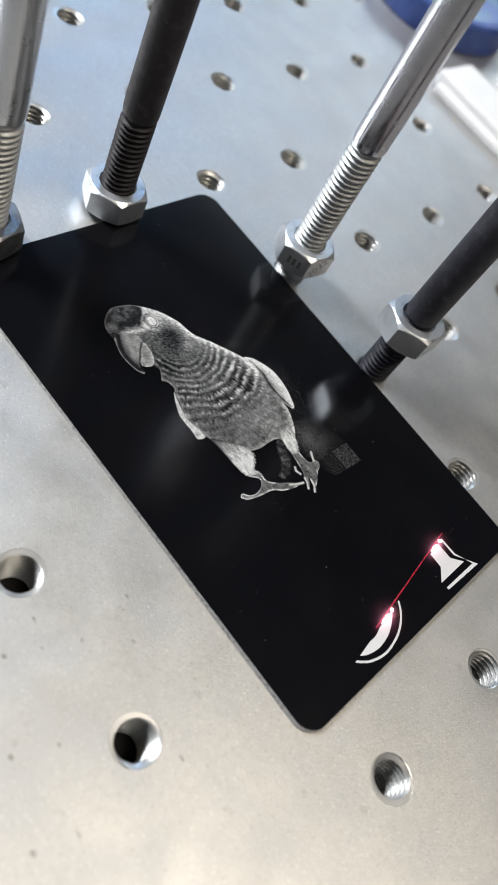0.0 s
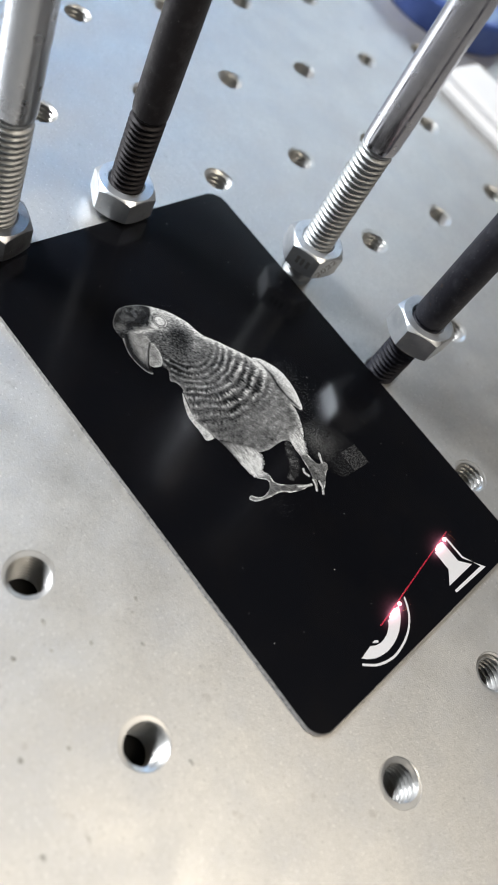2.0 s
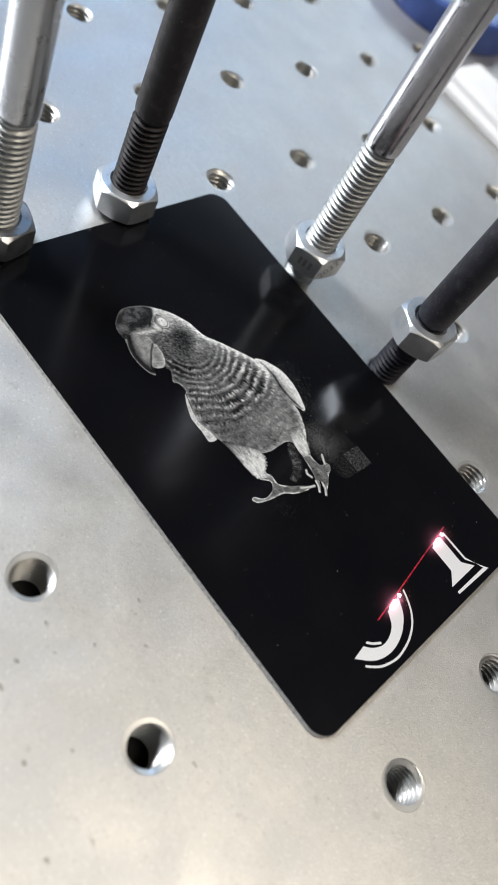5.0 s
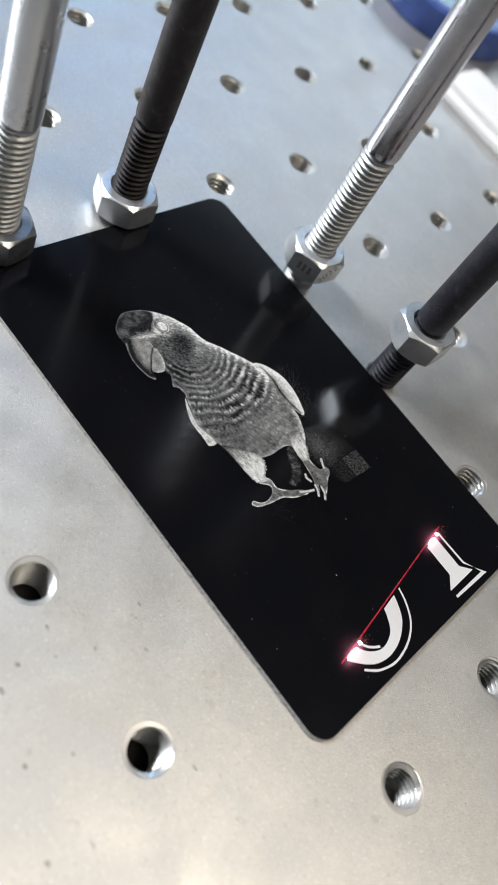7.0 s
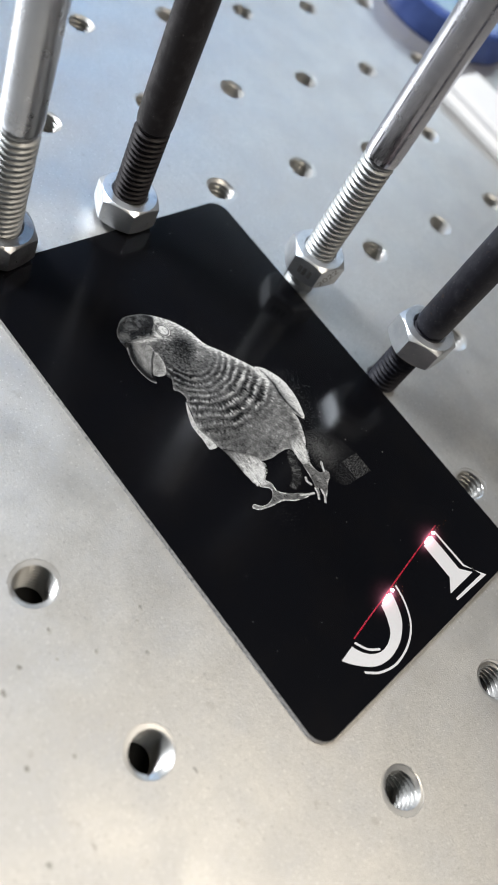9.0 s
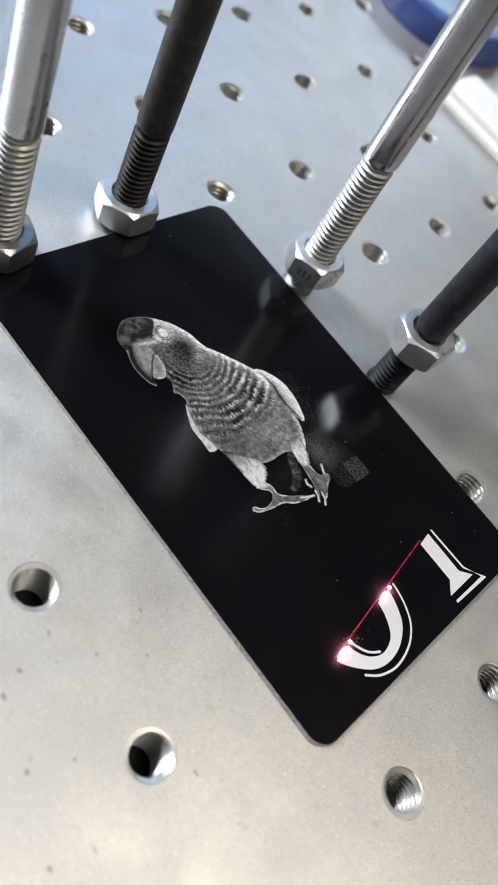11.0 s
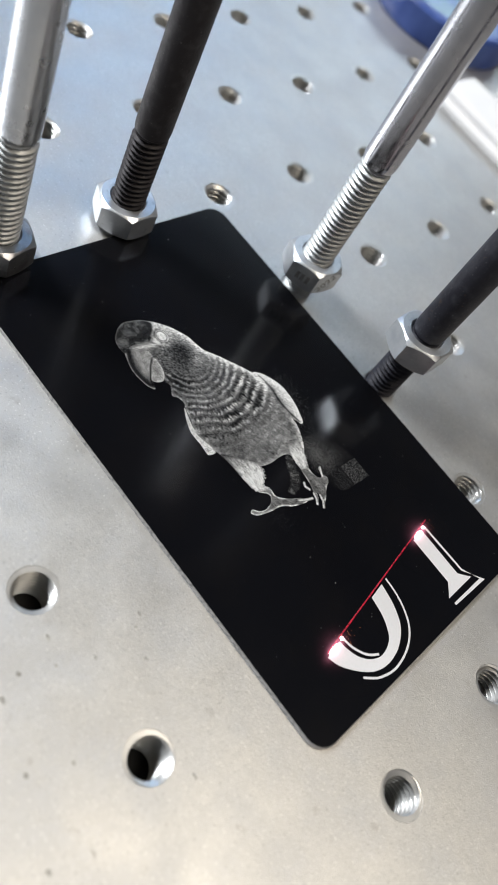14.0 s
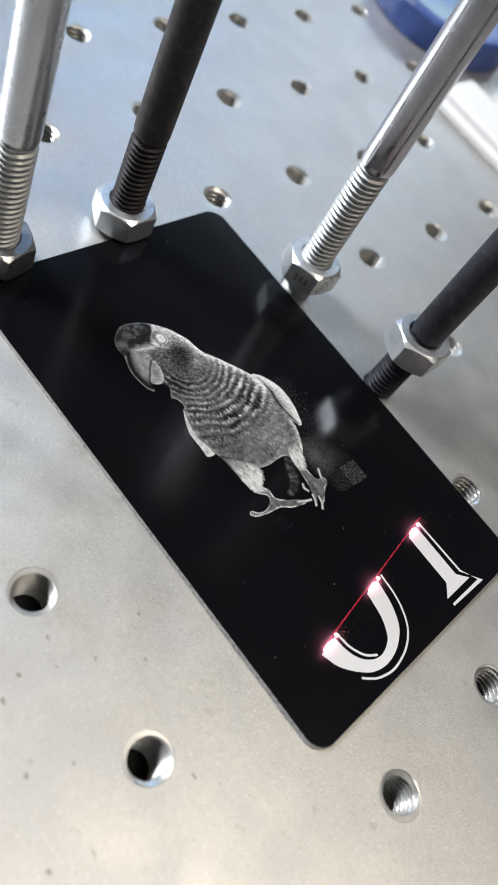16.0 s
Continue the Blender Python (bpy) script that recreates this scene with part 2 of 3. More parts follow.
# ---- the room that closes the place ----
def room():
    for name, b, m in (("wall_north", (-1.6, 1.6, 1.6, 1.7, -0.9, 1.9), WALL_PAINT), ("wall_south", (-1.6, 1.6, -1.7, -1.6, -0.9, 1.9), WALL_PAINT),
                       ("wall_west", (-1.7, -1.6, -1.7, 1.7, -0.9, 1.9), WALL_PAINT), ("wall_east", (1.6, 1.7, -1.7, 1.7, -0.9, 1.9), WALL_PAINT),
                       ("ceiling", (-1.7, 1.7, -1.7, 1.7, 1.9, 2.0), CEILING_PAINT), ("floor", (-1.7, 1.7, -1.7, 1.7, -1.0, -0.9), DARK_TABLE)):
        tagged(box(name, *b, m), "plain grey painted " + name.split("_")[0], name.split("_")[0], kind="structure")
    t = thing("workbench", pose(0, 0, 0), "dark workbench under the aluminium breadboard", "workbench")
    top = box("tabletop", -0.45, 0.35, -0.35, 0.55, -0.052, -0.0088, DARK_TABLE, 0.003)
    top.parent = t
    for x in (-0.41, 0.31):
        for y in (-0.31, 0.51):
            leg = box("leg", x - 0.03, x + 0.03, y - 0.03, y + 0.03, -0.9, -0.052, DARK_TABLE, 0.002)
            leg.parent = t


# ---- aluminium breadboard with tapped holes on a 25 mm grid ----
GRID, RIM = 0.025, 3.34 * MM
COLS, ROWS = range(-12, 9), range(-9, 17)


def breadboard():
    board = thing("optical_breadboard", pose(0, 0, 0), "bead-blasted grey aluminium breadboard with a grid of threaded holes", "breadboard")
    n = 40
    verts, faces = [], []
    for i in COLS:
        for j in ROWS:
            cx, cy, base = i * GRID, j * GRID, len(verts)
            for k in range(n):
                a = 2 * math.pi * (k + 0.5) / n
                c, s = math.cos(a), math.sin(a)
                q = GRID / 2 / max(abs(c), abs(s))
                verts.append((cx + q * c, cy + q * s, 0))
                verts.append((cx + RIM * c, cy + RIM * s, 0))
            for k in range(n):
                m = (k + 1) % n
                faces.append((base + 2 * k, base + 2 * m, base + 2 * m + 1, base + 2 * k + 1))
                c0, c1 = Vector(verts[base + 2 * k]), Vector(verts[base + 2 * m])
                if abs(c0.x - c1.x) > 1e-6 and abs(c0.y - c1.y) > 1e-6:
                    verts.append((cx + math.copysign(GRID / 2, c0.x + c1.x - 2 * cx), cy + math.copysign(GRID / 2, c0.y + c1.y - 2 * cy), 0))
                    faces.append((base + 2 * k, len(verts) - 1, base + 2 * m))
    x0, x1 = (COLS[0] - 0.5) * GRID, (COLS[-1] + 0.5) * GRID
    y0, y1 = (ROWS[0] - 0.5) * GRID, (ROWS[-1] + 0.5) * GRID
    base = len(verts)
    verts += [(x0, y0, 0), (x1, y0, 0), (x1, y1, 0), (x0, y1, 0)]
    verts += [(x, y, -0.0088) for x, y, z in verts[base:base + 4]]
    for k in range(4):
        m = (k + 1) % 4
        faces.append((base + m, base + k, base + 4 + k, base + 4 + m))
    bm = bmesh.new()
    made = [bm.verts.new(v) for v in verts]
    for f in faces:
        bm.faces.new([made[k] for k in f])
    bmesh.ops.remove_doubles(bm, verts=bm.verts, dist=2e-6)
    part("plate", bm, ALU, board, "flat grey top with fine blasted grain")
    verts, faces = [], []
    rnd = random.Random(11)
    for x, y, s in ((10.0, 9.7, 0.35), (11.3, 8.3, 0.4), (15.3, 6.9, 0.35), (30.2, 3.3, 0.45), (6.1, -1.9, 0.5), (9.6, -3.0, 0.35), (7.9, -7.2, 0.5), (9.4, -10.2, 0.5),
                    (11.5, 1.6, 0.35), (27.4, -15.8, 0.55), (29.0, -11.0, 0.5), (20.0, -7.5, 0.3), (17.9, -12.5, 0.4)):
        base = len(verts)
        a0, squash = rnd.uniform(0, 6.28), rnd.uniform(0.5, 0.9)
        for q in range(12):
            w = s * rnd.uniform(0.55, 1.15)
            verts.append(((x + w * math.cos(a0 + q * 0.5236)) * MM, (y + w * squash * math.sin(a0 + q * 0.5236)) * MM, 0.004 * MM))
        verts.append((x * MM, y * MM, 0.02 * MM))
        faces += [(base + q, base + (q + 1) % 12, base + 12) for q in range(12)]
    tagged(mesh_ob("smudges", verts, faces, SMUDGE, board, "small dull grey smudges"), kind="stuff")
    rows = []
    steps = 85
    for j in range(steps + 1):
        z = (-8.7 + (8.7 - 0.1) * j / steps) * MM

        def rad(a, z=z):
            f = (z / (1.0 * MM) - a / (2 * math.pi)) % 1.0
            w = abs(f - 0.5) * 2
            return (2.52 + 0.74 * min(1.0, max(0.0, (w - 0.12) / 0.76))) * MM
        rows.append((rad, z))
    rows += [(3.30 * MM, -0.06 * MM), (RIM, 0.0)]
    v, f = lathe_grid(rows, 36)
    f = [tuple(reversed(q)) for q in f]
    liner = mesh_ob("threaded_hole", v, f, THREAD_ALU, board, "shiny cut thread inside a tapped hole")
    first = True
    for i in COLS:
        for j in ROWS:
            if first:
                liner.matrix_basis = pose(i * GRID, j * GRID, 0)
                first = False
            elif -7 <= i <= 4 and -3 <= j <= 12:
                shared("threaded_hole", liner.data, board, pose(i * GRID, j * GRID, 0, 0, 0, (i * 37 + j * 91) % 360))


# ---- bolts and nuts ----
def hex_nut_mesh(mat, h=5.0, flats=10.0):
    n = 96
    hexr = lambda a: flats / 2 / math.cos(((a + math.pi / 6) % (math.pi / 3)) - math.pi / 6) * MM  # noqa: E731
    edge = flats / 2 * 0.955 * MM
    up = lambda a: h * MM - max(0.0, hexr(a) - edge) * 0.60  # noqa: E731
    low = lambda a: max(0.0, hexr(a) - edge) * 0.60  # noqa: E731
    soft = lambda a: hexr(a) - 0.07 * MM  # noqa: E731
    rows = [(2.9 * MM, 0.5 * MM), (3.25 * MM, 0.0), (edge, 0.0), (soft, lambda a: low(a) - 0.02 * MM), (hexr, lambda a: low(a) + 0.08 * MM),
            (hexr, lambda a: up(a) - 0.08 * MM), (soft, lambda a: up(a) + 0.02 * MM), (edge, h * MM), (3.3 * MM, h * MM), (2.9 * MM, (h - 0.45) * MM), (2.9 * MM, 0.5 * MM)]
    v, f = lathe_grid(rows, n)
    me = bpy.data.meshes.new("nut")
    me.from_pydata(v, [], f)
    me.materials.append(mat)
    me.polygons.foreach_set("use_smooth", [True] * len(me.polygons))
    me.set_sharp_from_angle(angle=radians(24))
    return me


def bolt(x, y, shank_from, top, lean_x, lean_y, mat, label, r=3.0, shank=None):
    rolled = ZINC_THREAD if mat is ZINC else mat
    ob = thing("threaded_bolt", pose(x, y, 0, lean_x, lean_y, 0), label, "bolt", "bolts round the card")
    rows = thread_rows(-8 * MM, shank_from * MM, 2.42 * MM, 2.96 * MM, 1.0 * MM, 10)
    v, f = lathe_grid(rows, 36, closed_bottom=True)
    mesh_ob("thread", v, f, rolled, ob, smooth=True)
    s = shank_from
    v, f = lathe_grid([(2.44 * MM, (s - 0.3) * MM), (2.9 * MM, (s + 0.15) * MM), ((r - 0.03) * MM, (s + 0.8) * MM), (r * MM, (s + 1.2) * MM),
                       (r * MM, (top - 0.6) * MM), ((r - 0.5) * MM, top * MM)], 48, closed_top=True)
    mesh_ob("shank", v, f, shank or mat, ob, smooth=True)
    return ob


def nut(x, y, z, turn, lean_x, lean_y, mat, label):
    ob = new("hex_nut", hex_nut_mesh(mat))
    ob.matrix_basis = pose(x, y, 0, lean_x, lean_y, 0) @ pose(0, 0, z * MM, 0, 0, turn)
    return tagged(ob, label, "nut", "nuts on the bolts")


def fixings():
    bolt(-0.050, 0.025, 24.4, 88, 0, 0, ZINC, "bright zinc-plated steel bolt with smooth shank, screwed into the board", shank=MILKY_ZINC)
    bolt(-0.050, 0.050, 20.0, 88, 0, 0, BLACK_STEEL, "black oxide steel bolt screwed into the board beside the card")
    bolt(-0.025, 0.075, 30.2, 88, 0, 0, ZINC, "zinc-plated steel bolt with a long thread beside the card edge", 3.05, POLISHED)
    bolt(0.000, 0.075, 15.8, 88, 0, 0, BLUED_STEEL, "black oxide steel bolt with its nut raised off the board")
    nut(-0.050, 0.025, 1.0, 12, 0, 0, DULL_ZINC, "dark dull zinc hex nut on a bright bolt")
    nut(-0.050, 0.050, 1.0, 2, 0, 0, ZINC, "zinc-plated hex nut on a black bolt, overlapping the card")
    stamped = nut(-0.025, 0.075, 4.0, -9, 0, 0, ZINC, "zinc-plated hex nut stamped with figures, raised above the board")
    nut(0.000, 0.075, 10.5, 0, 0, 0, ZINC, "scuffed zinc-plated hex nut raised high on a black bolt")
    data = bpy.data.curves.new("stamp", "FONT")
    data.body, data.size, data.extrude, data.align_x, data.align_y = "2022", 2.3 * MM, 0.02 * MM, "CENTER", "CENTER"
    tmp = new("stamp", data)
    me = bpy.data.meshes.new_from_object(tmp)
    bpy.data.objects.remove(tmp)
    me.materials.clear()
    me.materials.append(ETCH)
    # a flat's middle lies at a multiple of 60 degrees round the nut
    for turn, kind in ((0, "figures"), (-60, "bars")):
        m = pose(0, 0, 0, 0, 0, turn) @ pose(5.0 * MM, 0, 2.5 * MM, 90, 0, 90)
        if kind == "figures":
            tagged(shared("stamped_figures", me, stamped, m @ pose(-0.25 * MM, 0.1 * MM, 0, 0, 0, 50)), "stamped figures")
        else:
            for dx in (-1.0, 0.0, 1.1):
                b = box("stamped_bar", -0.3 * MM, 0.3 * MM, -0.8 * MM, 0.8 * MM, -0.02 * MM, 0.02 * MM, ETCH)
                b.parent = stamped
                b.matrix_basis = m @ pose(dx * MM, 0, 0)


# ---- the card ----
X0, X1, Y0, Y1, THICK = -47.0, 39.25, 17.95, 72.1, 0.8
CARD_AT = pose(0.00003, -0.00005, 0, 0, 0, 0.32)
TOP = THICK + 0.012


def spline(points, closed=True, steps=8):
    """Smooth curve through control points (millimetres)."""
    p = np.array(points, float)
    n, out = len(p), []
    for i in range(n if closed else n - 1):
        a, b, c, d = (p[k % n] if closed else p[min(max(k, 0), n - 1)] for k in (i - 1, i, i + 1, i + 2))
        for s in range(steps):
            t = s / steps
            out.append(0.5 * (2 * b + (c - a) * t + (2 * a - 5 * b + 4 * c - d) * t * t + (3 * b - a - 3 * c + d) * t ** 3))
    if not closed:
        out.append(p[-1])
    return np.array(out)


def inside(poly, x, y):
    hit = np.zeros(x.shape, bool)
    for (ax, ay), (bx, by) in zip(poly, np.roll(poly, -1, axis=0)):
        if ay != by:
            hit ^= ((ay > y) != (by > y)) & (x < (bx - ax) * (y - ay) / (by - ay) + ax)
    return hit


def distance(line, x, y):
    best = np.full(x.shape, 1e9)
    for (ax, ay), (bx, by) in zip(line[:-1], line[1:]):
        dx, dy = bx - ax, by - ay
        t = np.clip(((x - ax) * dx + (y - ay) * dy) / (dx * dx + dy * dy + 1e-12), 0, 1)
        best = np.minimum(best, np.hypot(x - ax - t * dx, y - ay - t * dy))
    return best


RNG = np.random.default_rng(7)


def cloud(x, y, size):
    """Smooth random field between 0 and 1 with features of that size in millimetres."""
    g = RNG.random((97, 97))
    u, v = x / size + 400, y / size + 400
    i, j = np.floor(u).astype(int), np.floor(v).astype(int)
    fu, fv = u - i, v - j
    fu, fv = fu * fu * (3 - 2 * fu), fv * fv * (3 - 2 * fv)
    i0, i1, j0, j1 = i % 97, (i + 1) % 97, j % 97, (j + 1) % 97
    return (g[i0, j0] * (1 - fu) + g[i1, j0] * fu) * (1 - fv) + (g[i0, j1] * (1 - fu) + g[i1, j1] * fu) * fv


CELL = 0.085


LAYER = [0]


def dots(name, card, mask, tone, x, y, label):
    """A patch of the engraving: a fine sheet of cells, each with the share of its face that the laser has burned white."""
    nx = int(round((x.max() - x.min()) / CELL)) + 1
    ny = len(x) // nx
    cells = np.flatnonzero(mask & (tone > 0.004))
    cells = cells[(cells % ny < ny - 1) & (cells // ny < nx - 1)]
    quads = np.stack([cells, cells + ny, cells + ny + 1, cells + 1], 1)
    used, at = np.unique(quads, return_inverse=True)
    LAYER[0] += 1
    z = np.full(len(used), TOP + 0.001 * LAYER[0])
    ob = mesh_ob(name, (np.stack([x[used], y[used], z], 1) * MM).tolist(), at.reshape(-1, 4).tolist(), ENGRAVED, card, label)
    burned = np.clip(1.25 * np.maximum(tone[used], 0) ** 1.22 * (0.25 + 1.5 * RNG.random(len(used))), 0, 1).astype(np.float32)
    ob.data.attributes.new("burned", "FLOAT", "POINT").data.foreach_set("value", burned)
    return ob


# outlines of the bird on the card, in millimetres
BACK = [(-25.1, 33.0), (-26.5, 32.8), (-27.9, 33.1), (-29.1, 34.1), (-30.1, 35.5), (-30.35, 36.8), (-30.0, 38.6), (-29.3, 40.3), (-28.5, 41.4),
        (-27.4, 42.7), (-26.3, 43.7), (-25.0, 44.5), (-23.5, 45.3), (-21.6, 45.7), (-20.0, 46.3), (-18.4, 47.6), (-16.6, 48.8), (-14.9, 50.0), (-12.6, 51.4)]
FLANK = [(-10.8, 52.2), (-7.2, 51.6), (-3.3, 51.6), (-1.9, 51.8), (-0.4, 51.5), (1.6, 50.6), (3.4, 49.4), (4.2, 48.0), (3.4, 46.8)]
BELLY = [(2.4, 45.8), (2.2, 44.2), (2.3, 42.1), (1.9, 40.2), (0.8, 37.6), (-0.5, 35.9), (-2.0, 35.7), (-3.6, 35.2), (-5.1, 34.9), (-7.5, 34.3), (-8.8, 34.5),
         (-10.6, 35.2), (-12.3, 35.6), (-13.2, 36.1), (-14.6, 35.8), (-15.3, 35.2), (-17.0, 36.1), (-18.2, 35.6), (-20.5, 35.6), (-23.0, 36.2), (-25.0, 34.6)]
WING = [(-12.6, 51.4), (-12.0, 52.7), (-10.5, 53.7), (-8.6, 54.5), (-6.5, 54.7), (-4.2, 54.4), (-2.3, 53.8), (-0.9, 53.2), (-0.7, 52.6), (-1.5, 52.2),
        (-3.3, 51.5), (-5.3, 51.2), (-7.2, 51.1), (-9.5, 51.6)]
FAR_WING = [(-12.6, 35.6), (-10.6, 34.4), (-8.8, 33.7), (-7.8, 33.6), (-6.1, 33.65), (-5.0, 33.6), (-3.9, 33.6), (-3.7, 35.0), (-5.1, 34.9), (-7.5, 34.4), (-9.6, 34.7)]
BEAK = [(-25.7, 33.4), (-23.8, 32.5), (-22.2, 32.1), (-20.7, 32.1), (-19.2, 32.35), (-18.2, 32.7), (-17.5, 33.4), (-18.9, 33.9), (-19.6, 34.1), (-20.8, 35.2),
        (-22.5, 36.8), (-24.1, 36.8), (-25.1, 35.6)]
CHEEK = [(-22.4, 36.8), (-20.9, 35.2), (-19.5, 34.0), (-18.6, 34.2), (-18.2, 35.6), (-19.4, 36.7), (-21.2, 37.1)]
CAP = [(-25.1, 33.0), (-26.5, 32.8), (-27.9, 33.1), (-29.1, 34.1), (-30.1, 35.5), (-30.35, 36.8), (-30.0, 38.6), (-29.3, 40.3), (-28.4, 41.0),
       (-27.1, 40.4), (-26.0, 39.0), (-25.9, 37.6), (-26.1, 35.3)]
THIGH_A = [(-3.0, 35.5), (-1.2, 37.6), (0.6, 39.6), (1.9, 40.3), (3.5, 39.7), (4.6, 38.5), (5.6, 38.8), (5.1, 36.7), (4.6, 36.3), (3.3, 36.05), (1.3, 35.9), (-0.5, 35.85)]
THIGH_B = [(0.8, 47.4), (2.4, 46.6), (3.6, 46.3), (5.8, 46.3), (6.1, 47.6), (4.8, 48.6), (3.2, 49.3), (1.2, 49.6)]
FOOT_A = [(5.1, 36.7), (5.6, 38.8), (7.2, 38.9), (8.5, 40.4), (9.4, 42.1), (10.1, 43.2), (10.6, 44.1), (10.6, 42.5), (10.0, 40.3), (9.0, 38.6), (8.7, 36.3),
          (8.5, 35.2), (8.1, 33.9), (7.3, 33.2), (6.9, 33.8), (7.7, 34.6), (8.0, 35.6), (7.8, 36.8), (7.2, 37.7), (6.3, 38.0)]
FOOT_B = [(5.8, 46.3), (7.8, 45.9), (9.1, 45.6), (10.5, 45.0), (11.7, 44.5), (11.4, 45.2), (10.4, 45.8), (11.7, 45.8), (12.7, 45.1), (11.9, 46.5),
          (10.5, 48.1), (10.0, 49.1), (9.2, 49.5), (8.5, 49.2), (7.2, 49.8), (7.2, 49.3), (8.6, 48.6), (8.3, 47.9), (6.8, 47.6), (6.1, 47.6)]
FAR_SHADE = [(2.4, 46.4), (5.5, 46.0), (8.0, 44.4), (8.8, 42.0), (7.6, 41.2), (6.0, 43.2), (3.0, 44.8)]
PATCH_A = [(1.4, 50.6), (2.0, 54.6), (5.2, 56.0), (9.1, 57.0), (9.0, 53.2), (9.1, 49.5), (7.4, 48.2), (4.6, 48.9)]
PATCH_B = [(9.1, 49.5), (9.0, 53.2), (9.1, 57.0), (13.0, 57.0), (12.85, 53.6), (12.7, 50.6), (11.0, 49.2)]


def bird(card):
    gx, gy = np.meshgrid(np.arange(-33, 16, CELL), np.arange(30.5, 60, CELL), indexing="ij")
    x, y = gx.ravel(), gy.ravel()
    fine, mid, coarse = cloud(x, y, 0.22), cloud(x, y, 0.7), cloud(x, y, 2.4)
    shape = {k: spline(v) for k, v in (("wing", WING), ("far", FAR_WING), ("beak", BEAK), ("cheek", CHEEK), ("cap", CAP), ("ta", THIGH_A), ("tb", THIGH_B),
                                       ("fa", FOOT_A), ("fb", FOOT_B), ("body", BACK + FLANK + BELLY), ("shade", FAR_SHADE))}
    # soft shapes end in single hairs, so their edges fray
    fray = cloud(x * 0.8 + y * 0.3, y * 1.9 - x * 0.6, 0.2) - 0.5
    loose = {"ta": 0.4, "tb": 0.35, "cap": 0.9 * (x > -28) * (y > 35.4) * (y < 41), "body": 0.12}
    mask = {k: inside(v, x + loose.get(k, 0.0) * fray, y + loose.get(k, 0.0) * fray) for k, v in shape.items()}
    edge = {k: distance(np.vstack([v, v[:1]]), x, y) for k, v in shape.items()}
    back = distance(spline(BACK[8:] + [(-9.5, 51.8)], False), x, y)
    flank = distance(spline(FLANK[3:7], False), x, y)
    under = distance(spline(BELLY[:17], False), x, y)

    # feather rows: arcs round the nape that widen towards the belly
    rx, ry = x + 19.8, (y - 42.3) * 0.96
    r, ang = np.hypot(rx, ry), np.arctan2(ry, rx)
    streak = np.clip((cloud(ang * 22, r * 0.5, 0.3) - 0.12) / 0.76, 0, 1)
    bend = 0.9 * (cloud(x, y, 3.4) - 0.5) + 0.4 * (cloud(x, y, 1.3) - 0.5) + 0.22 * (streak - 0.5)
    phase = (r + bend) / (0.80 + 0.024 * r)
    wave = 0.5 + 0.5 * np.sin(2 * np.pi * phase)
    lap = np.clip(np.abs(np.sin(ang * r * 1.35 + np.floor(phase + 0.25) * 1.9 + 2.0 * coarse)), 0, 1) ** 0.6
    band = np.clip(wave ** 2.0 * (0.35 + 0.65 * lap), 0, 1)
    rows = np.clip((r - 2.6) / 2.0, 0, 1) * np.clip((rx + 1.2) / 2.6, 0, 1) * np.clip((18.0 - r) / 4.5, 0, 1)
    rows = rows * (0.55 + 0.45 * np.clip((cloud(x, y, 2.8) - 0.25) / 0.4, 0, 1))
    hairs = np.clip((cloud(x * 0.9 + y * 0.5, y * 2.4 - x * 1.3, 0.3) - 0.15) / 0.7, 0, 1)
    comb = 0.18 + 1.65 * streak * (0.6 + 0.8 * fine)
    tone = 0.035 + 0.05 * coarse + 0.34 * hairs * (0.25 + 0.9 * fine) * (0.6 + 0.8 * coarse)
    tone = tone * (1 - rows) + rows * comb * (0.022 + 0.50 * band * (0.4 + 0.8 * coarse) + 0.04 * mid)
    low = np.clip((r - 14.5) / 3.5, 0, 1)
    ripple = 0.5 + 0.5 * np.sin(2 * np.pi * (r + 1.6 * (coarse - 0.5) + 0.8 * (mid - 0.5)) / 1.5)
    tone = tone * (1 - low) + low * (0.03 + 0.09 * coarse + 0.26 * (0.4 + 0.6 * ripple) * (0.4 * fine + 0.6 * streak) + 0.06 * mid)
    # the breast turns away on its far side and catches light along the flank
    side = np.clip((y - 36.0 - 0.12 * (x + 12)) / 12.0, 0, 1)
    tone *= 0.74 + 0.46 * side
    tone += 0.80 * np.exp(-(back / 0.6) ** 2) * (0.25 + 0.9 * hairs) + 0.17 * np.exp(-(back / 1.7) ** 2) * (0.2 + hairs)
    tone += 0.42 * np.exp(-(flank / 0.6) ** 2) * (0.3 + hairs) + 0.20 * np.exp(-(under / 0.35) ** 2)
    ear = np.exp(-(((x + 21.4) / 3.0) ** 2 + ((y - 41.8) / 2.3) ** 2) ** 2)
    tone = tone * (1 - 0.8 * ear) + 0.012 * ear
    throat = np.exp(-(np.hypot((x + 16.6) / 2.2, (y - 37.6) / 1.8)) ** 2)
    tone *= 1 - 0.45 * throat
    socket = np.hypot((x + 25.5) * 0.95, (y - 41.0) * 1.12)
    brow = np.exp(-((socket - 1.75) / 0.4) ** 2)
    lore = np.exp(-(distance(np.array([(-25.2, 34.2), (-25.0, 36.6), (-24.6, 38.6), (-25.0, 39.6)]), x, y) / 0.5) ** 2)
    tone += 0.30 * brow * (0.2 + hairs) + 0.62 * lore * (0.4 + 0.8 * hairs)
    tone *= 1 - 0.7 * np.exp(-((socket - 1.30) / 0.10) ** 2)
    crown = mask["body"] & ~mask["cap"] & ~mask["beak"] & ~mask["cheek"] & ~mask["ta"] & ~mask["tb"]
    eye_r = socket
    eye = eye_r < 1.22
    head = crown & (r < 5.6) & ~eye
    dots("engraved_head", card, head, tone, x, y, "engraved head of the bird with fine feathers")
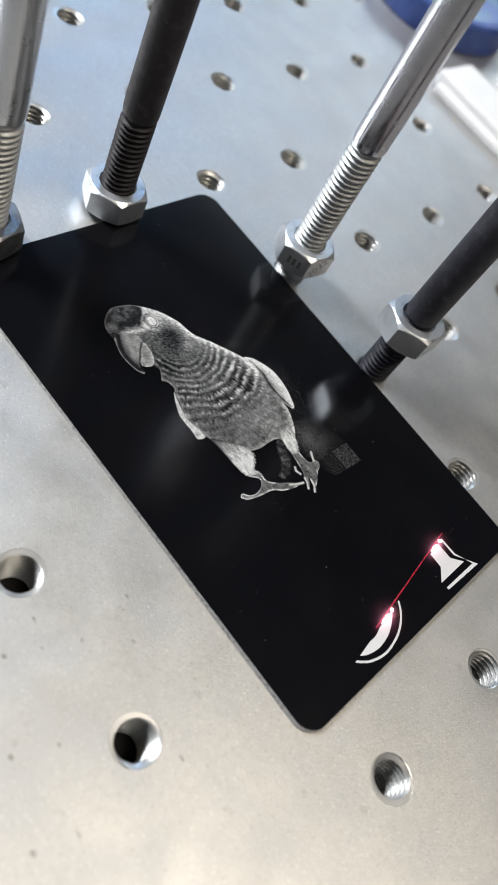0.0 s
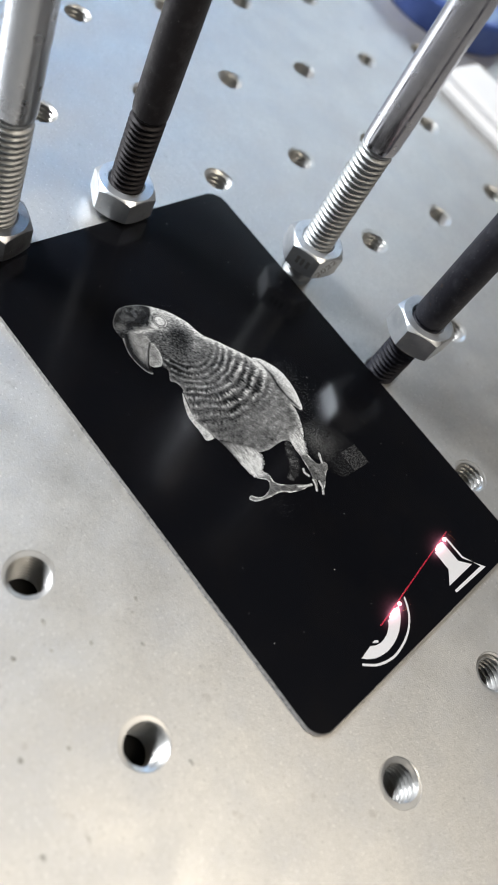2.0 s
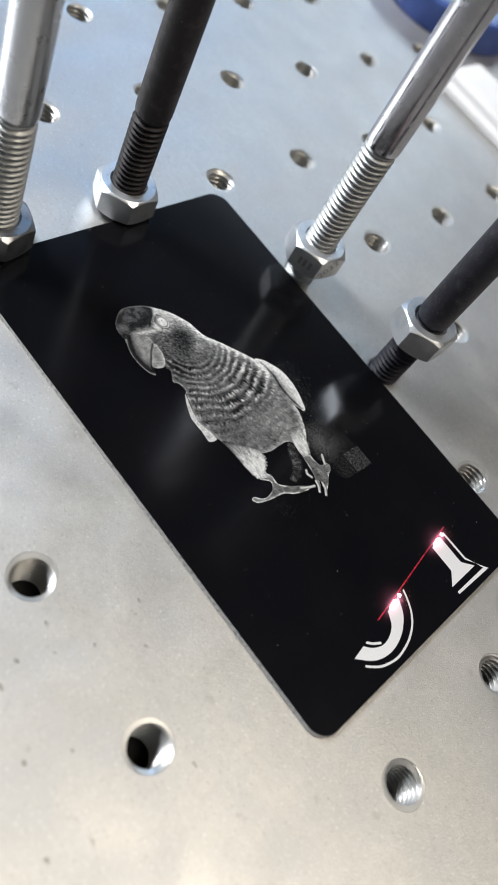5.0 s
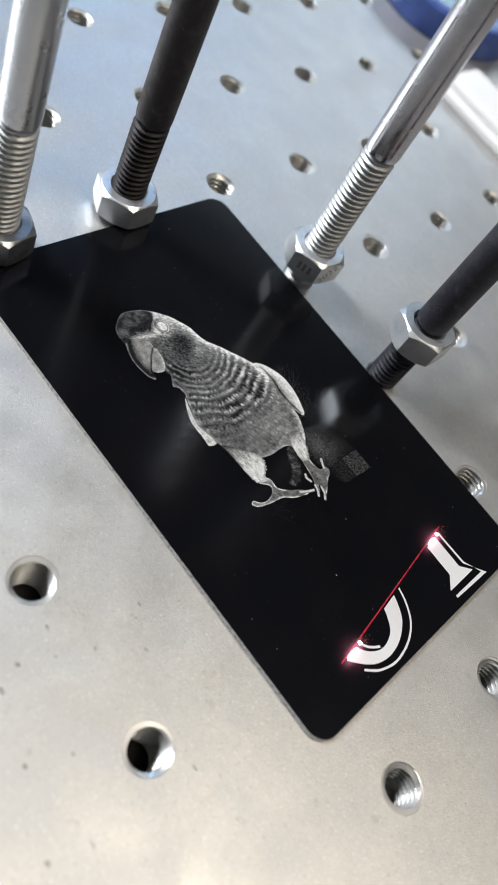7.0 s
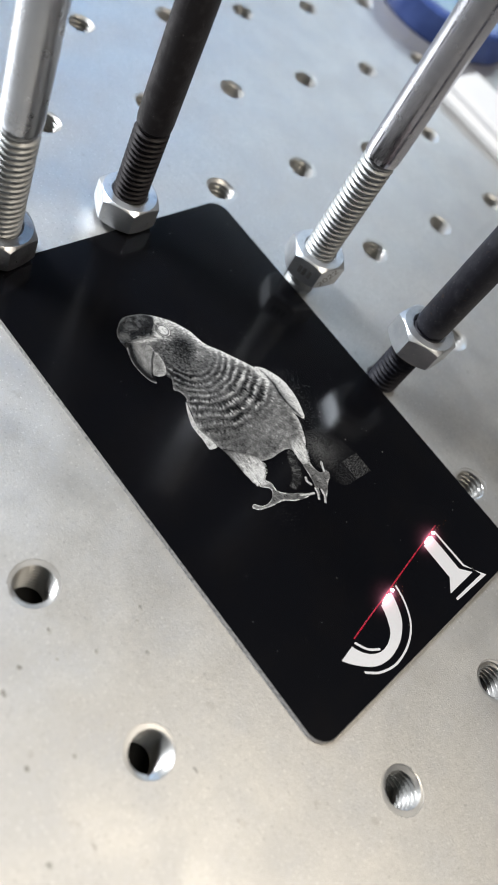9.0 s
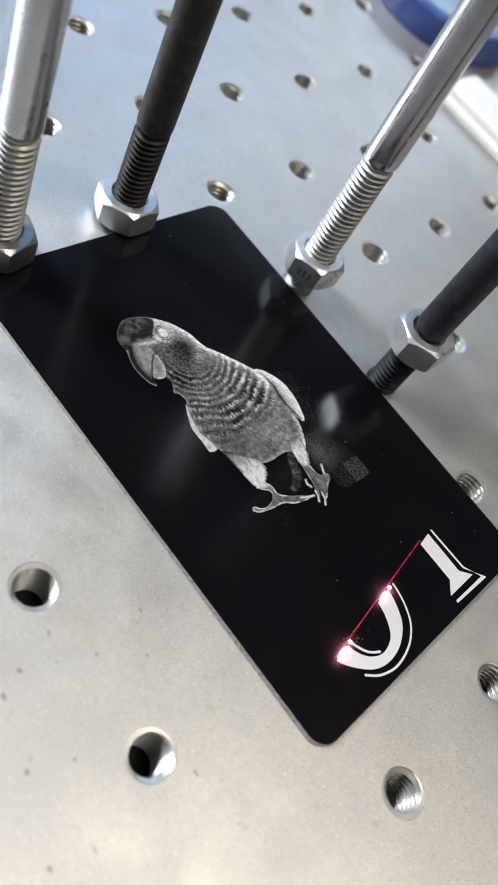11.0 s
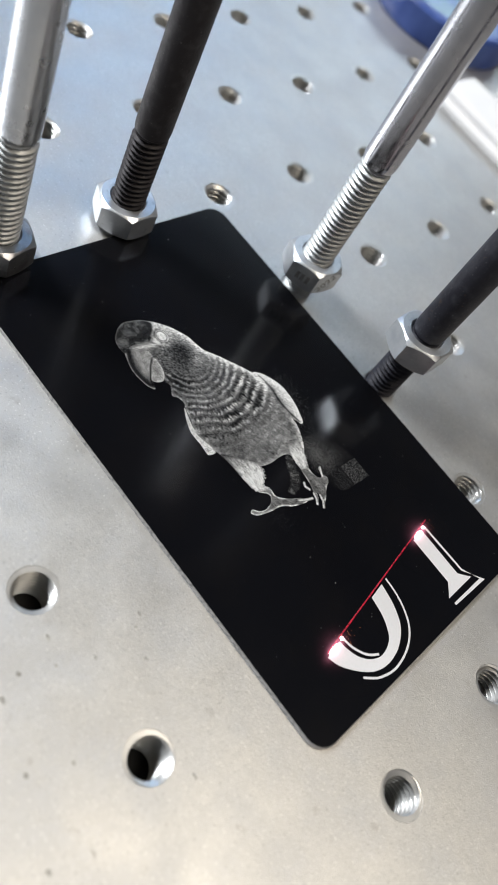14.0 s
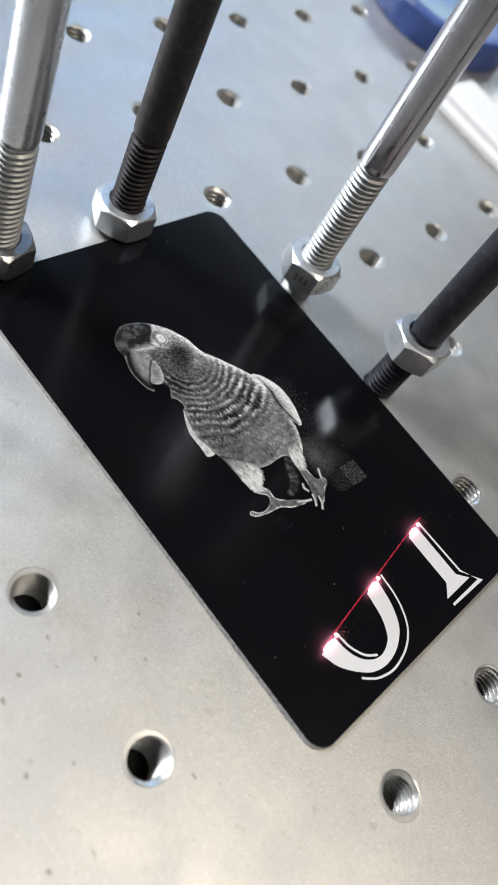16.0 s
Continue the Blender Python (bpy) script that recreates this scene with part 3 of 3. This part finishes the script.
    dots("engraved_breast", card, crown & (r >= 5.6) & ~eye, tone, x, y, "engraved breast with rows of scalloped feathers")

    white = 0.95 - 0.93 * np.exp(-((eye_r - 1.0) / 0.13) ** 2)
    for ex, ey in ((-25.75, 40.45), (-25.75, 41.05)):
        white -= 0.9 * np.exp(-(np.hypot(x - ex, y - ey) / 0.14) ** 2)
    dots("engraved_eye", card, eye, white, x, y, "pale round engraved eye with a dark ring")

    cap = 0.012 + 0.06 * coarse * mid + 0.03 * fine + 0.05 * np.exp(-(np.hypot(x + 27.2, y - 33.9) / 0.7) ** 2) * 3
    cap += 0.16 * np.exp(-(edge["cap"] / 0.16) ** 2) * (x < -26.2)
    cap += 0.11 * hairs * mid * (coarse > 0.4)
    dots("engraved_upper_beak", card, mask["cap"], cap, x, y, "dark stippled upper beak")

    bk = distance(spline(BEAK[:7], False), x, y)
    beak = 0.03 + 0.40 * np.clip((bk - 0.75) / 1.3, 0, 1) * (0.55 + 0.6 * mid) + 0.3 * np.exp(-(bk / 0.2) ** 2)
    seam = distance(spline([(-22.6, 36.7), (-21.3, 35.4), (-20.6, 34.9), (-19.3, 33.9), (-18.3, 33.6)], False), x, y)
    beak *= 1 - 0.9 * np.exp(-(seam / 0.17) ** 2)
    dots("engraved_lower_beak", card, mask["beak"] & ~mask["cap"], beak, x, y, "pale engraved lower beak")
    cheek = (0.20 + 0.22 * mid + 0.25 * np.exp(-(edge["cheek"] / 0.3) ** 2)) * (1 - 0.9 * np.exp(-(seam / 0.17) ** 2))
    dots("engraved_cheek", card, mask["cheek"] & ~mask["beak"], cheek, x, y, "pale bare cheek patch")

    lead = distance(spline(WING[:9], False), x, y)
    wing = 0.34 + 0.42 * np.exp(-(lead / 1.3) ** 2) + 0.25 * (fine - 0.5) + 0.2 * (mid - 0.5)
    fold = distance(spline([(-11.6, 52.0), (-9.0, 52.5), (-6.0, 52.1), (-3.4, 52.2), (-1.2, 52.6)], False), x, y)
    wing *= 1 - 0.85 * np.exp(-(fold / 0.27) ** 2)
    wing *= 1 - 0.5 * np.clip((lead - 2.0) / 1.0, 0, 1)
    dots("engraved_wing", card, mask["wing"] & ~crown, wing, x, y, "pale folded wing with a dark fold line")
    far = 0.60 + 0.3 * (mid - 0.3) - 0.35 * np.exp(-(np.hypot(x + 4.6, y - 34.1) / 0.35) ** 2)
    dots("engraved_far_wing", card, mask["far"] & ~crown & ~mask["ta"], far, x, y, "bright edge of the far wing")

    hair = cloud(x * 0.35, y * 1.6, 0.24)
    for key, name in (("ta", "engraved_thigh"), ("tb", "engraved_thigh")):
        way = np.clip((x + 2.2) / 5.0, 0, 1) if key == "ta" else np.clip((x - 0.6) / 3.2, 0, 1)
        t = (0.30 + 0.75 * hair + 0.15 * fine) * (0.16 + 0.84 * way) * (0.45 + 0.55 * np.clip(edge[key] / 0.35, 0, 1))
        dots(name, card, mask[key], t, x, y, "feathered pale thigh with fine streaks")
    claw = distance(np.array([(7.9, 45.0), (8.5, 44.7), (9.3, 45.0)]), x, y)
    claw = np.minimum(claw, distance(np.array([(9.8, 42.0), (10.4, 43.3), (10.7, 44.3)]), x, y))
    claw = np.minimum(claw, distance(np.array([(11.0, 46.0), (12.1, 45.7), (12.9, 45.0)]), x, y))
    claw = np.minimum(claw, distance(np.array([(10.2, 45.2), (11.2, 44.9), (11.9, 44.4)]), x, y))
    claw = np.minimum(claw, distance(np.array([(7.2, 49.9), (8.0, 49.2), (8.7, 48.9)]), x, y))
    for key, name in (("fa", "engraved_foot"), ("fb", "engraved_foot")):
        t = 0.06 + 0.26 * mid * hairs + 0.62 * np.exp(-(edge[key] / 0.2) ** 2) * np.clip(2.2 * cloud(x, y, 1.1) - 0.55, 0, 1) + 0.06 * fine
        dots(name, card, mask[key] & (claw >= 0.26) & ~mask["ta"] & ~mask["tb"], t, x, y, "scaly foot with curved claws")
    dots("engraved_claws", card, claw < 0.26, 0.75 - claw * 2.2, x, y, "bright curved claws")

    shade = (0.02 + 0.22 * mid * fine) * np.clip(edge['shade'] / 0.6, 0, 1)
    free = ~(mask["body"] | mask["ta"] | mask["tb"] | mask["fa"] | mask["fb"] | mask["wing"])
    dots("engraved_shade", card, mask["shade"] & free, shade, x, y, "faint stippled tail between the legs")
    sparse = RNG.random(x.shape)
    pa, pb = inside(np.array(PATCH_A), x, y), inside(np.array(PATCH_B), x, y)
    glowing = np.exp(-(np.hypot((x - 5.6) / 3.2, (y - 51.6) / 2.6)) ** 2)
    dots("engraved_patch", card, pa & free, 0.004 + (0.15 * glowing + 0.02) * (0.25 + sparse * sparse) * (0.5 + 0.6 * coarse), x, y, "faint grey stippled test patch")
    dots("engraved_patch", card, pb & free, (0.012 + 0.11 * sparse ** 2.5) * np.where(y > 53.3, 1.25, 0.55) * np.clip((y - 48.4) / 2.6, 0.15, 1), x, y, "grey stippled test square with a crisp corner")
    halo = np.exp(-(np.minimum(distance(spline(WING[3:9], False), x, y), distance(spline(FLANK[3:8], False), x, y)) / 2.2) ** 2)
    halo = np.maximum(halo, 0.35 * np.exp(-(np.hypot(x - 11, y - 37) / 1.6) ** 2))
    halo = np.maximum(halo, 0.12 * np.exp(-(back / 2.0) ** 2))
    dots("engraved_speckle", card, free & ~pa & ~pb & ~mask["shade"] & (sparse < 0.16 * halo), 0.035 + 0.06 * fine, x, y, "loose speckle round the bird")


# the laser burns along a slanted line that creeps towards the bird; S names that line by x + 0.168 y (millimetres)
S_START, S_RATE, SLANT = 41.2, 0.432, 0.168


def front(t):
    return S_START - S_RATE * t


def band(points, width):
    """Outline of a stroke of that width along a curve."""
    c = spline(points, False, 8)
    d = np.gradient(c, axis=0)
    d /= np.linalg.norm(d, axis=1)[:, None]
    nrm = np.stack([-d[:, 1], d[:, 0]], 1) * width / 2
    return np.vstack([c + nrm, (c - nrm)[::-1]])


BOWL_OUT = [(29.0, 27.9), (30.4, 28.3), (32.4, 29.1), (34.5, 30.9), (36.2, 33.2), (36.8, 35.9), (36.4, 38.6), (35.3, 40.8), (33.8, 42.4), (31.3, 43.6), (28.7, 44.2), (26.0, 44.6)]
BOWL_IN = [(26.0, 41.4), (27.9, 41.2), (29.3, 41.0), (31.3, 40.6), (33.1, 39.8), (34.4, 38.8), (35.2, 37.0), (35.2, 35.3), (34.4, 33.7), (33.0, 32.5), (31.1, 31.8), (29.0, 31.6)]
GLYPHS = {
    "engraved_bowl": np.vstack([spline(BOWL_OUT, False), spline(BOWL_IN, False)]),
    "engraved_bowl_outline": band([(26.0, 45.8), (27.2, 45.7), (29.7, 45.5), (32.2, 44.9), (34.6, 43.7), (36.2, 42.1), (37.3, 40.0), (37.9, 37.5), (37.9, 35.5), (37.3, 33.3), (36.5, 32.0), (35.7, 31.0)], 0.34),
    "engraved_bowl_inline": band([(28.5, 32.3), (29.8, 32.4), (31.5, 32.7), (33.3, 33.6), (34.2, 34.5), (34.9, 35.7)], 0.36),
    "engraved_stem": np.array([(24.0, 55.45), (24.0, 58.3), (34.4, 58.3), (36.3, 60.2), (36.3, 53.35), (34.35, 55.45)]),
    "engraved_stem_outline": np.vstack([[(24.0, 59.05), (34.5, 59.35), (38.1, 62.3), (37.8, 53.6), (37.35, 53.6), (37.45, 61.4), (34.4, 59.75), (24.0, 59.45)]]),
}


def spans(poly, s):
    """Stretches of the line S = s inside an outline, as pairs of y."""
    a, b = poly, np.roll(poly, -1, axis=0)
    fa, fb = a[:, 0] + SLANT * a[:, 1] - s, b[:, 0] + SLANT * b[:, 1] - s
    cut = (fa > 0) != (fb > 0)
    t = fa[cut] / (fa[cut] - fb[cut])
    ys = np.sort(a[cut, 1] + t * (b[cut, 1] - a[cut, 1]))
    return list(zip(ys[::2], ys[1::2]))


def burn(poly, s0, s1, verts, faces, step=0.05):
    count = max(1, int(math.ceil((s1 - s0) / step - 1e-6)))
    for k in range(count):
        lo, hi = s0 + (s1 - s0) * k / count, s0 + (s1 - s0) * (k + 1) / count
        one, two = spans(poly, lo + 1e-4), spans(poly, hi - 1e-4)
        if len(one) != len(two):
            one = two = spans(poly, (lo + hi) / 2)
        for (a, b), (c, d) in zip(one, two):
            n = len(verts)
            verts += [((s - SLANT * y) * MM, y * MM, TOP * MM) for s, y in ((lo, a), (lo, b), (hi, d), (hi, c))]
            faces.append((n, n + 3, n + 2, n + 1))


STRIP = 0.25


def letters(card):
    for name, poly in GLYPHS.items():
        verts, faces = [], []
        burn(poly, S_START, float((poly[:, 0] + SLANT * poly[:, 1]).max()), verts, faces)
        mesh_ob(name, verts, faces, LETTER_WHITE, card, "white engraved lettering")
    out = []
    for k in range(int(16 / STRIP)):
        verts, faces = [], []
        for poly in GLYPHS.values():
            burn(poly, front((k + 1) * STRIP), front(k * STRIP), verts, faces)
        strip = tagged(mesh_ob("engraved_strip", verts, faces, LETTER_WHITE, card), "freshly burned white strip", kind="stuff")
        out.append((strip, (k + 0.5) * STRIP))
    return out


# ---- the laser's burning line ----
def bead(name, length, width, height, mat, parent, seed, lumps=0.25):
    bm = bmesh.new()
    bmesh.ops.create_icosphere(bm, subdivisions=3, radius=0.5)
    for v in bm.verts:
        k = 1 + lumps * noise.noise(v.co * 5 + Vector((seed, 0, 0)))
        v.co = Vector((v.co.x * width * k, v.co.y * length * k, v.co.z * height * k)) * MM
    return part(name, bm, mat, parent)


TILT = math.degrees(math.atan(SLANT))
SEGMENTS = [(28.6 + 4.55 * k, 28.6 + 4.55 * (k + 1)) for k in range(7)]
# when which of the three burning spots shines (lower bowl, upper bowl, stem) and from which to which piece the red line shows
STATES = [(0.0, "-UI", 2, 6), (0.5, "L-I", 1, 6), (1.0, "L-I", 1, 6), (1.5, "LUI", 1, 6), (2.0, "-UI", 2, 6), (2.5, "L-I", 1, 6), (3.0, "LU-", 1, 5), (3.5, "-UI", 3, 6),
          (4.0, "L-I", 0, 6), (4.5, "LU-", 0, 5), (5.0, "-UI", 2, 6), (5.5, "L-I", 0, 6), (6.0, "LU-", 0, 5), (6.5, "L-I", 0, 6), (7.0, "L-I", 0, 6), (7.5, "L-I", 0, 6),
          (8.0, "L-I", 0, 6), (8.5, "-UI", 0, 6), (9.0, "-UI", 1, 6), (9.5, "LU-", 0, 5), (10.0, "L-I", 0, 6), (10.5, "-UI", 2, 6), (11.0, "LU-", 0, 5), (11.5, "L-I", 0, 6),
          (12.0, "LU-", 0, 5), (12.5, "L-I", 0, 6), (13.0, "LU-", 0, 3), (13.5, "-UI", 3, 6), (14.0, "L-I", 0, 6), (14.5, "LU-", 0, 6), (15.0, "-UI", 3, 6), (15.5, "L-I", 0, 6),
          (16.0, "LUI", 0, 6)]


def laser():
    beads = {}
    for key, length, seed in (("L", 3.0, 1), ("U", 2.6, 2), ("I", 2.6, 3)):
        spot = thing("laser_spark", pose(0, 0, 0), "white-hot pink laser spark on the card", "spark", "laser sparks")
        bead("core", length * 0.74, 0.56, 0.4, SPARK, spot, seed, 0.5)
        # clear dome whose graded emission paints the pink halo round the core
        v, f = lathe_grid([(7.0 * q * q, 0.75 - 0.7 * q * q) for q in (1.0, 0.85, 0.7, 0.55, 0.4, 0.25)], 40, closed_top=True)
        mesh_ob("spark_halo", [(x * MM, y * MM, z * MM) for x, y, z in v], f, SPARK_HALO, spot, "faint pink halo of the spark, painted as fading emission")
        rnd = random.Random(seed)
        for _ in range(26):
            e = bead("ember", 0.06, 0.05, 0.05, EMBER, spot, seed)
            e.location = (rnd.gauss(0.3, 0.6) * MM, (length / 2 + abs(rnd.gauss(0.6, 1.2))) * MM, rnd.uniform(0.1, 0.5) * MM)
        tip = bead("tip", 0.62, 0.62, 0.4, SPARK, spot, seed + 4)
        tip.location = (0.0, (length / 2 + 0.75) * MM, 0)
        beads[key] = spot
    line = []
    for y0, y1 in SEGMENTS:
        piece = thing("laser_line", pose(0, 0, 0), "thin grainy red laser line across the card", "laser line", "laser line pieces")
        v, f = [], []
        n = int((y1 - y0) / 0.1)
        rnd = random.Random(int(y0 * 10))
        for i in range(n + 1):
            y = y0 + (y1 - y0) * i / n
            w = 0.075 + 0.07 * rnd.random()
            v += [((-SLANT * y - w) * MM, y * MM, 0), (-SLANT * y * MM, y * MM, 0.06 * MM), ((-SLANT * y + w) * MM, y * MM, 0)]
        for i in range(n):
            a = 3 * i
            f += [(a, a + 1, a + 4, a + 3), (a + 1, a + 2, a + 5, a + 4)]
        mesh_ob("streak", v, f, LASER_RED, piece)
        line.append(piece)
    return beads, line


def spot_y(key, t):
    """Where the burning line crosses each letter."""
    s = front(t) + 0.02
    if key == "I":
        return 56.9
    bowl = spans(GLYPHS["engraved_bowl"], s)
    if len(bowl) == 1:
        a, b = bowl[0]
        return a + (b - a) * (0.3 if key == "L" else 0.72)
    a, b = bowl[0] if key == "L" else bowl[-1]
    return (a + b) / 2


def laser_motion():
    beads, line = LASER
    z_on, z_off = (TOP + 0.03) * MM, -6.0 * MM
    for key, spot in beads.items():
        rows = []
        for t, flags, a, b in STATES:
            for u in (max(0.0, t - 0.217), min(16.0, t + 0.217)):
                y = spot_y(key, u)
                rows.append((u, CARD_AT @ pose((front(u) - SLANT * y) * MM, y * MM, z_on if key in flags else z_off, 0, 0, TILT)))
        walk(spot, rows)
    for k, piece in enumerate(line):
        rows = []
        for t, flags, a, b in STATES:
            for u in (max(0.0, t - 0.217), min(16.0, t + 0.217)):
                rows.append((u, CARD_AT @ pose((front(u) - 0.42) * MM, 0, z_on if a <= k <= b else z_off)))
        walk(piece, rows)


def card_thing():
    card = thing("engraved_card", CARD_AT, "glossy black metal card being engraved, lying flat against the bolts", "card")
    rad, n = 3.0, 10
    ring = []
    for cx, cy, a0 in ((X1 - rad, Y0 + rad, -90), (X1 - rad, Y1 - rad, 0), (X0 + rad, Y1 - rad, 90), (X0 + rad, Y0 + rad, 180)):
        for k in range(n + 1):
            a = radians(a0 + 90 * k / n)
            ring.append((cx + rad * math.cos(a), cy + rad * math.sin(a)))
    m = len(ring)
    mid = ((X0 + X1) / 2, (Y0 + Y1) / 2)

    def level(z, inset):
        return [((x - math.copysign(inset, x - mid[0])) * MM, (y - math.copysign(inset, y - mid[1])) * MM, z * MM) for x, y in ring]
    v = level(THICK - 0.02, 0.16) + level(THICK, 0.20)
    f = [(i, (i + 1) % m, m + (i + 1) % m, m + i) for i in range(m)] + [tuple(range(m, 2 * m))]
    mesh_ob("card_face", v, f, CARD_BLACK, card, "glossy black anodised face")
    v = level(0.0, 0.05) + level(THICK * 0.6, 0) + level(THICK - 0.021, 0.16)
    f = [(j * m + i, j * m + (i + 1) % m, (j + 1) * m + (i + 1) % m, (j + 1) * m + i) for j in range(2) for i in range(m)] + [tuple(reversed(range(m)))]
    mesh_ob("card_rim", v, f, CARD_EDGE, card, "bare metal edge of the card")
    verts, faces = [], []
    rnd = random.Random(5)
    for k in range(150):
        x, y = rnd.uniform(X0 + 2, X1 - 2), rnd.uniform(Y0 + 2, Y1 - 2)
        s, a = rnd.uniform(0.03, 0.075) * (1.6 if k % 19 == 0 else 1), rnd.uniform(0, 6.28)
        b = len(verts)
        for q in range(5):
            w = s * rnd.uniform(0.6, 1.2)
            verts.append(((x + w * math.cos(a + q * 1.257)) * MM, (y + w * 0.6 * math.sin(a + q * 1.257)) * MM, (THICK + 0.006) * MM))
        verts.append((x * MM, y * MM, (THICK + 0.04) * MM))
        faces += [(b + q, b + (q + 1) % 5, b + 5) for q in range(5)]
    tagged(mesh_ob("dust", verts, faces, DUST, card, "scattered pale dust specks"), kind="stuff")
    bird(card)
    return card, letters(card)


# ---- things at the back of the board ----
def back_things():
    b = thing("white_block", pose(-0.020, 0.179, 0, 0, 0, -1), "white plastic block lying on the breadboard", "block")
    o = box("block_body", -0.043, 0.06, -0.009, 0.007, 0.0, 0.0045, WHITE_PLASTIC, 0.0012, 3)
    o.parent = b
    o = box("block_lip", -0.040, 0.06, -0.0125, -0.0092, 0.0, 0.0025, WHITE_PLASTIC, 0.0008, 3)
    o.parent = b
    loose = new("loose_nut", hex_nut_mesh(ZINC))
    loose.matrix_basis = pose(-0.056, 0.206, 0, 0, 0, 17)
    tagged(loose, "zinc-plated hex nut lying loose on the board", "nut")
    lid = thing("blue_lid", pose(-0.092, 0.208, 0), "round blue plastic lid lying on the breadboard", "lid")
    v, f = lathe_grid([(23.5 * MM, 0), (24 * MM, 0.6 * MM), (24 * MM, 8 * MM), (23.2 * MM, 9 * MM), (20.5 * MM, 9 * MM), (19.8 * MM, 8 * MM)], 64, closed_bottom=True)
    mesh_ob("rim", v, f, BLUE_PLASTIC, lid, "dark blue rim", smooth=True)
    v, f = lathe_grid([(19.9 * MM, 7.6 * MM), (12 * MM, 8.0 * MM), (4 * MM, 8.2 * MM)], 64, closed_top=True)
    mesh_ob("top", v, f, BLUE_TOP, lid, "paler blue top", smooth=True)


room()
breadboard()
fixings()
CARD, STRIPS = card_thing()
back_things()
LASER = laser()


def motions():
    for ob, t in STRIPS:
        low, high = pose(0, 0, -0.3 * MM), pose(0, 0, 0)
        rows = [(0.0, low if t > 0 else high)]
        if t > 0.07:
            rows.append((t - 0.067, low))
        rows += [(max(t, 0.034), high), (16.0, high)]
        walk(ob, rows)
    laser_motion()


motions()
